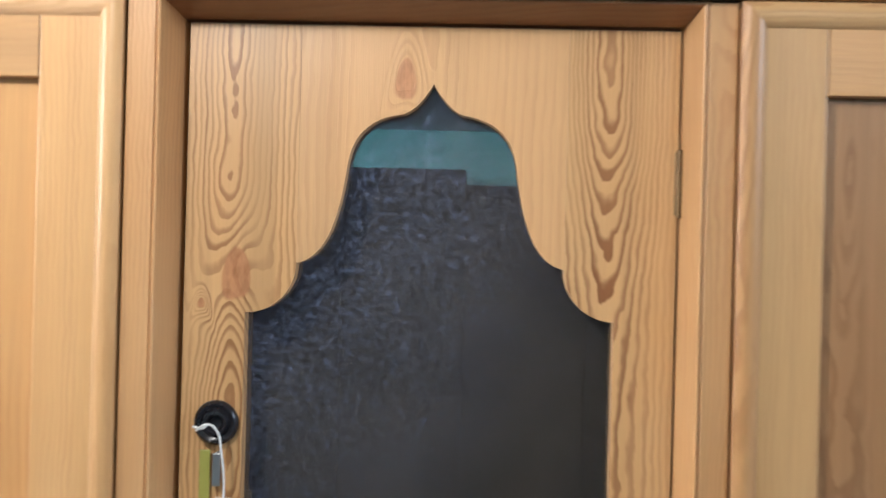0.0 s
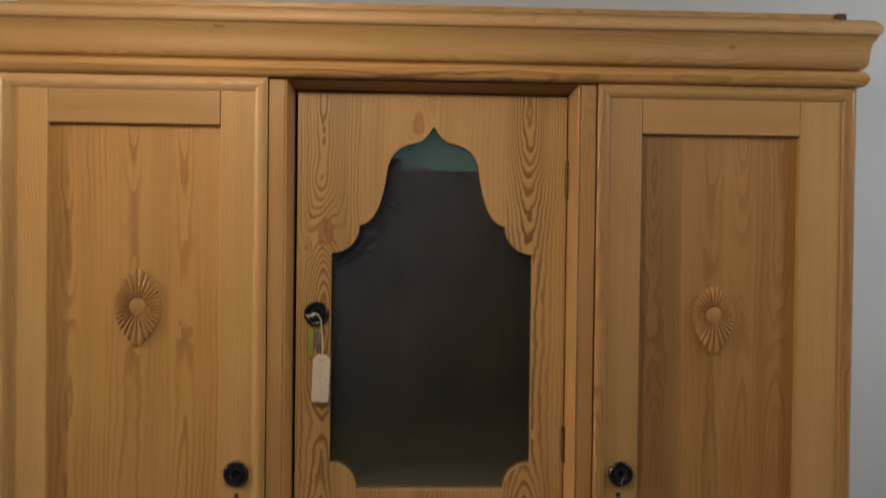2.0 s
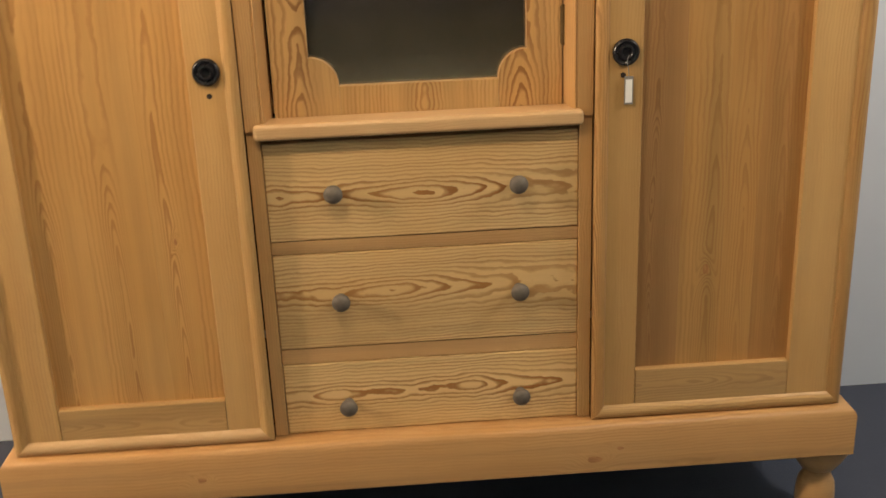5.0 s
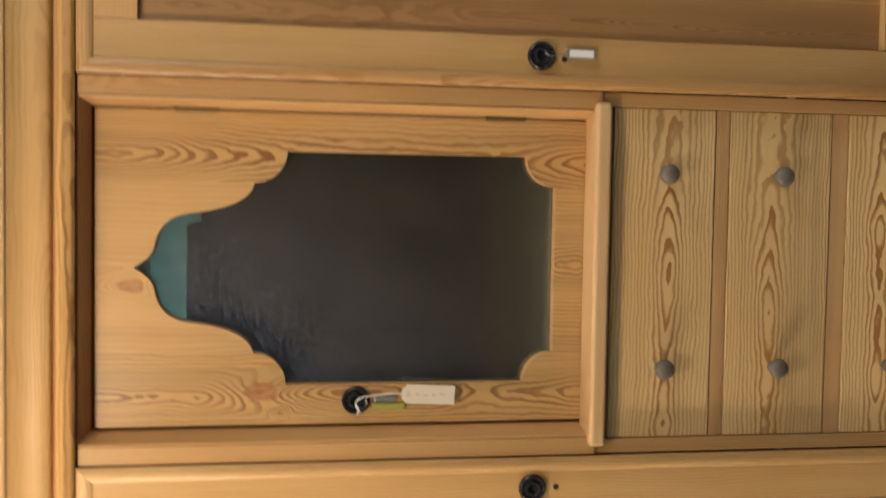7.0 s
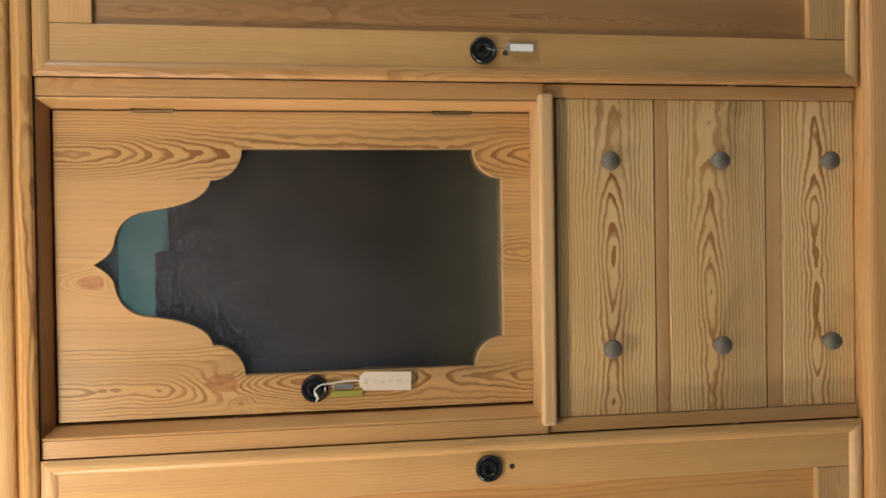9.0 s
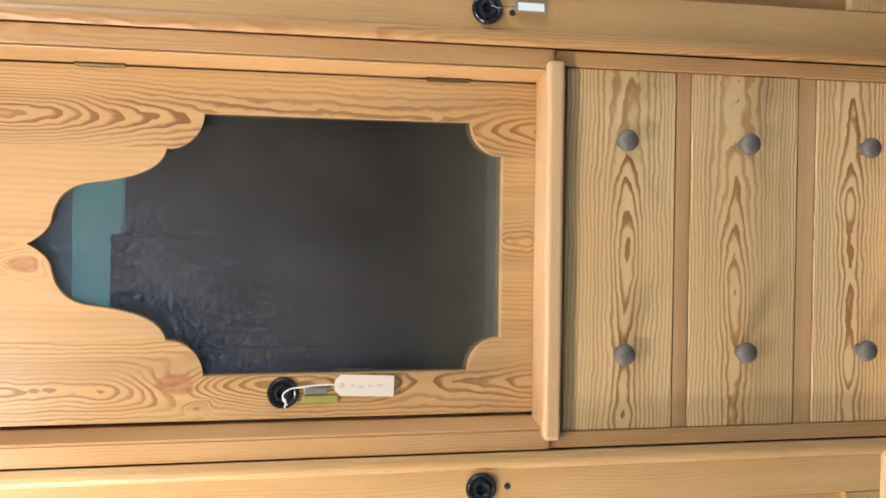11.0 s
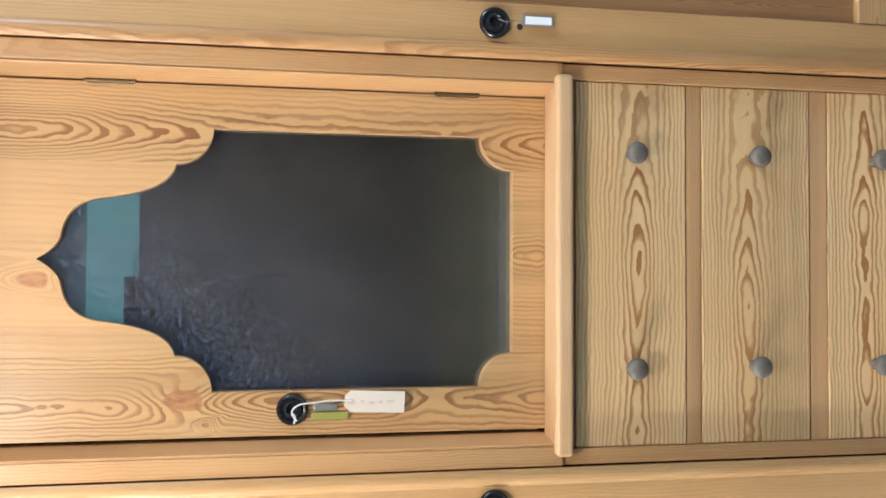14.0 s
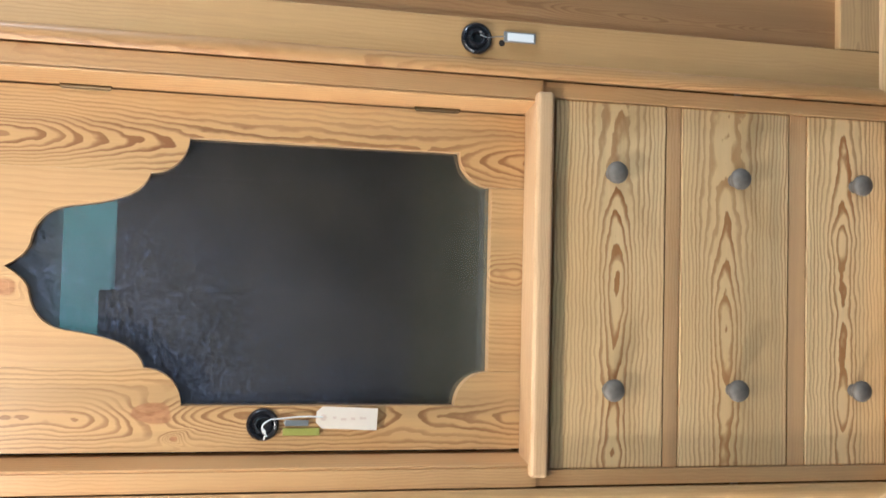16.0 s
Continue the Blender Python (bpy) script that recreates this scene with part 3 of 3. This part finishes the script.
# frame round the middle part
for s in (-1, 1):
    edge = 0.328 if s < 0 else 0.322
    upper = [(0.3556, -0.062), (0.3546, -0.063), (0.3235, -0.063), (0.3225, -0.062), (0.3222, -0.0595), (0.3208, -0.0595), (0.3204, -0.0620), (0.3190, -0.0635), (0.3172, -0.0625),
             (0.3160, -0.0590), (0.3130, -0.047), (0.3085, -0.028), (0.3045, -0.009), (0.3030, 0.0), (0.3025, 0.032), (0.3556, 0.032)]
    lean = -0.004 if s > 0 else 0.003
    upper = [(x + lean * max(0.0, 0.3165 - x) / 0.0135, y) for x, y in upper]
    if s > 0:
        upper = [(x - 0.0065 * min(1.0, max(0.0, x - 0.2985) / 0.018), y) for x, y in upper]
    lower = [(0.3556 if s < 0 else 0.349, -0.056), (0.3546 if s < 0 else 0.348, -0.057), (edge + 0.001, -0.057), (edge, -0.056), (edge, 0.032), (0.3556 if s < 0 else 0.349, 0.032)]
    prism("pilaster", [(s * a, b) for a, b in upper], (0.975, 1.944), PINE_RED, wardrobe, plane="xy", label="moulded reddish frame strip")
    prism("frame_stile", [(s * a, b) for a, b in lower], (0.284, 0.9745), PINE_RED, wardrobe, plane="xy")
bm = bmesh.new()
ends = [[bm.verts.new((x, y, z - 1.935)) for y, z in ((-0.062, 1.942), (-0.062, 1.9455), (0.03, 1.9455), (0.03, 1.9285), (-0.002, 1.9285))] for x in (-0.3185, 0.3185)]
for i in range(5):
    bm.faces.new((ends[0][i], ends[0][(i + 1) % 5], ends[1][(i + 1) % 5], ends[1][i]))
bm.faces.new(ends[0])
bm.faces.new(ends[1][::-1])
part("soffit", bm, PINE_SHADED_SOFFIT, wardrobe, "sloping board over the glazed door", (0, 0, 1.935))

# glazed middle door
glazed = empty("glazed_door", wardrobe, "pine door with an onion-arched pane")
LOW, HIGH = 0.972, 1.924
ogee = bezier((0.162, 1.634), (0.122, 1.642), (0.110, 1.70), (0.102, 1.759))
dome = bezier((0.102, 1.759), (0.096, 1.797), (0.070, 1.814), (0.036, 1.818))
spire = bezier((0.036, 1.818), (0.020, 1.824), (0.010, 1.838), (0.0, 1.855), 6)
half_arch = ogee + dome[1:] + spire[1:]
side = ([(0.164, LOW), (0.164, 1.047)] + arc(0.2235, 1.047, 0.0595, 180, 90)[1:] + arc(0.2235, 1.634, 0.0615, 270, 180) + [(0.1625, HIGH), (0.2955, HIGH), (0.2955, LOW)])
prism("hinge_side_board", side, (0.0, 0.022), RIGHT_BOARD, glazed)
prism("lock_side_board", [(-(0.299 if a > 0.29 else a), b) for a, b in side], (0.0, 0.022), LEFT_BOARD, glazed)
head = half_arch + [(-a, b) for a, b in half_arch[::-1][1:]] + [(-0.1622, HIGH), (0.1622, HIGH)]
prism("head_board", head, (0.0002, 0.022), MID_BOARD, glazed)
board("foot_board", (-0.1635, 0.1635), (0.0002, 0.022), (LOW, 1.047), wood("pine_door_foot", "z", LIGHT, DARK, ring=0.0085, strength=0.7, cathedral=0.05, waves=14, fade=0.15, width=0.05), glazed, bevel=0.0008)
pane = board("glass_pane", (-0.238, 0.238), (0.0225, 0.0265), (1.03, 1.868), GLASS, glazed, "dusty dark glass pane with a glow painted along its foot", bevel=0)
pane.visible_shadow = False
lathe("door_knob", rose, BLACK, (-0.254, -0.0002, 1.438), glazed, "black turned knob with a ringed rose")
for z in (1.741, 1.151):
    board("hinge_leaf", (0.2920, 0.2950), (-0.0018, 0.004), (z - 0.038, z + 0.038), BRONZE, glazed, "aged brass hinge leaf", bevel=0.0006, segments=1)
    pin = [(-0.041, 0.002), (-0.040, 0.0036), (-0.0135, 0.0036), (-0.013, 0.0028), (-0.0125, 0.0036), (0.0125, 0.0036), (0.013, 0.0028), (0.0135, 0.0036), (0.040, 0.0036), (0.041, 0.002)]
    lathe("hinge_pin", pin, BRONZE, (0.2970, -0.0035, z), glazed, "aged brass hinge pin", axis="z", steps=12)

# ledge and drawers
board("ledge", (-0.339, 0.328), (-0.078, -0.001), (0.957, 0.990), PINE_PALE, wardrobe, "pale rounded ledge under the glazed door", bevel=0.009, segments=4)
button = [(0.0, 0.0115), (0.003, 0.0105), (0.008, 0.0080), (0.016, 0.0080), (0.019, 0.0150), (0.023, 0.0190), (0.028, 0.0198), (0.033, 0.0180), (0.037, 0.0120), (0.0385, 0.0040)]
for k, (low, high, knob) in enumerate(((0.7355, 0.945, 0.840), (0.488, 0.7035, 0.601), (0.2825, 0.449, 0.351))):
    drawer = empty("drawer", wardrobe, "pine drawer with two grey turned knobs")
    board("front", (-0.3270, 0.3210), (-0.0485, -0.020), (low, high), DRAWER_PINE[k], drawer, bevel=0.002)
    for x in (-0.189, 0.193):
        lathe("knob", button, GREY_KNOB, (x, -0.0487, knob), drawer, "grey turned wooden knob")
for low, high in ((0.7055, 0.7335), (0.451, 0.486)):
    board("drawer_rail", (-0.3275, 0.3215), (-0.0465, 0.03), (low, high), PINE_RAIL_RED, wardrobe, bevel=0.001)

# ---------------------------------------------------------------- hanging things
def cord(name, points, radius, material, parent):
    curve = bpy.data.curves.new(name, "CURVE")
    curve.dimensions, curve.bevel_depth, curve.bevel_resolution, curve.resolution_u = "3D", radius, 2, 6
    line = curve.splines.new("BEZIER")
    line.bezier_points.add(len(points) - 1)
    for p, co in zip(line.bezier_points, points):
        p.co = co
        p.handle_left_type = p.handle_right_type = "AUTO"
    curve.materials.append(material)
    ob = new(name, curve)
    ob.parent = parent
    return ob


tag = tagged(empty("price_tag"), "cream card price tag on a white string round the black knob", "price tag")
turn = pose(-0.2425, -0.016, 1.298, 0, 2.2, 0)
card = prism("card", [(-0.0185, -0.052), (0.0185, -0.052), (0.0185, 0.042), (0.009, 0.052), (-0.009, 0.052), (-0.0185, 0.042)], (-0.0006, 0.0006), CARD, tag)
card.matrix_basis = turn
grommet = lathe("grommet", [(0.0, 0.0055), (0.0007, 0.0055), (0.0009, 0.002)], INK, (0, 0, 0), tag, "worn reinforcing ring", steps=14)
grommet.matrix_basis = turn @ pose(0, -0.0007, 0.040)
bars = [(0.006, 0.0005), (0.009, -0.003), (0.007, -0.0005), (0.011, 0.002)]
z = 0.024
for height, dx in bars:
    bar = board("writing_bar", (-0.002, 0.002), (-0.0003, 0.0003), (-height / 2, height / 2), INK, tag, bevel=0)
    bar.matrix_basis = turn @ pose(dx * 0.6, -0.0011, z - height / 2)
    z -= height + 0.008
cord("string", [(-0.270, -0.036, 1.433), (-0.256, -0.038, 1.441), (-0.247, -0.036, 1.436), (-0.241, -0.028, 1.405), (-0.239, -0.020, 1.366), (-0.2405, -0.017, 1.339)], 0.0014, STRING, tag)
cord("string_end", [(-0.256, -0.038, 1.441), (-0.262, -0.037, 1.436), (-0.275, -0.033, 1.437)], 0.0016, STRING, tag)

key = tagged(empty("cabinet_key"), "steel key with an olive tag in the glazed door", "key")
board("bow", (-0.256, -0.246), (-0.012, -0.009), (1.362, 1.402), STEEL, key, bevel=0.0012)
board("shank", (-0.253, -0.249), (-0.0125, -0.0003), (1.398, 1.403), STEEL, key, bevel=0.001)
board("olive_tag", (-0.2725, -0.2595), (-0.009, -0.006), (1.343, 1.405), GREEN, key, "olive plastic key tag", bevel=0.001)

label = tagged(empty("key_label"), "grey plastic key label with a white slip on the door", "key label")
board("holder", (0.4085, 0.4265), (-0.078, -0.074), (0.996, 1.053), GREY_TAG, label, bevel=0.001)
board("slip", (0.4105, 0.4240), (-0.079, -0.0781), (1.000, 1.047), WHITE_LABEL, label, "white paper slip", bevel=0)
cord("ring", [(0.4165, -0.0795, 1.052), (0.414, -0.085, 1.068), (0.410, -0.090, 1.086), (0.414, -0.089, 1.098)], 0.0009, STEEL, label)
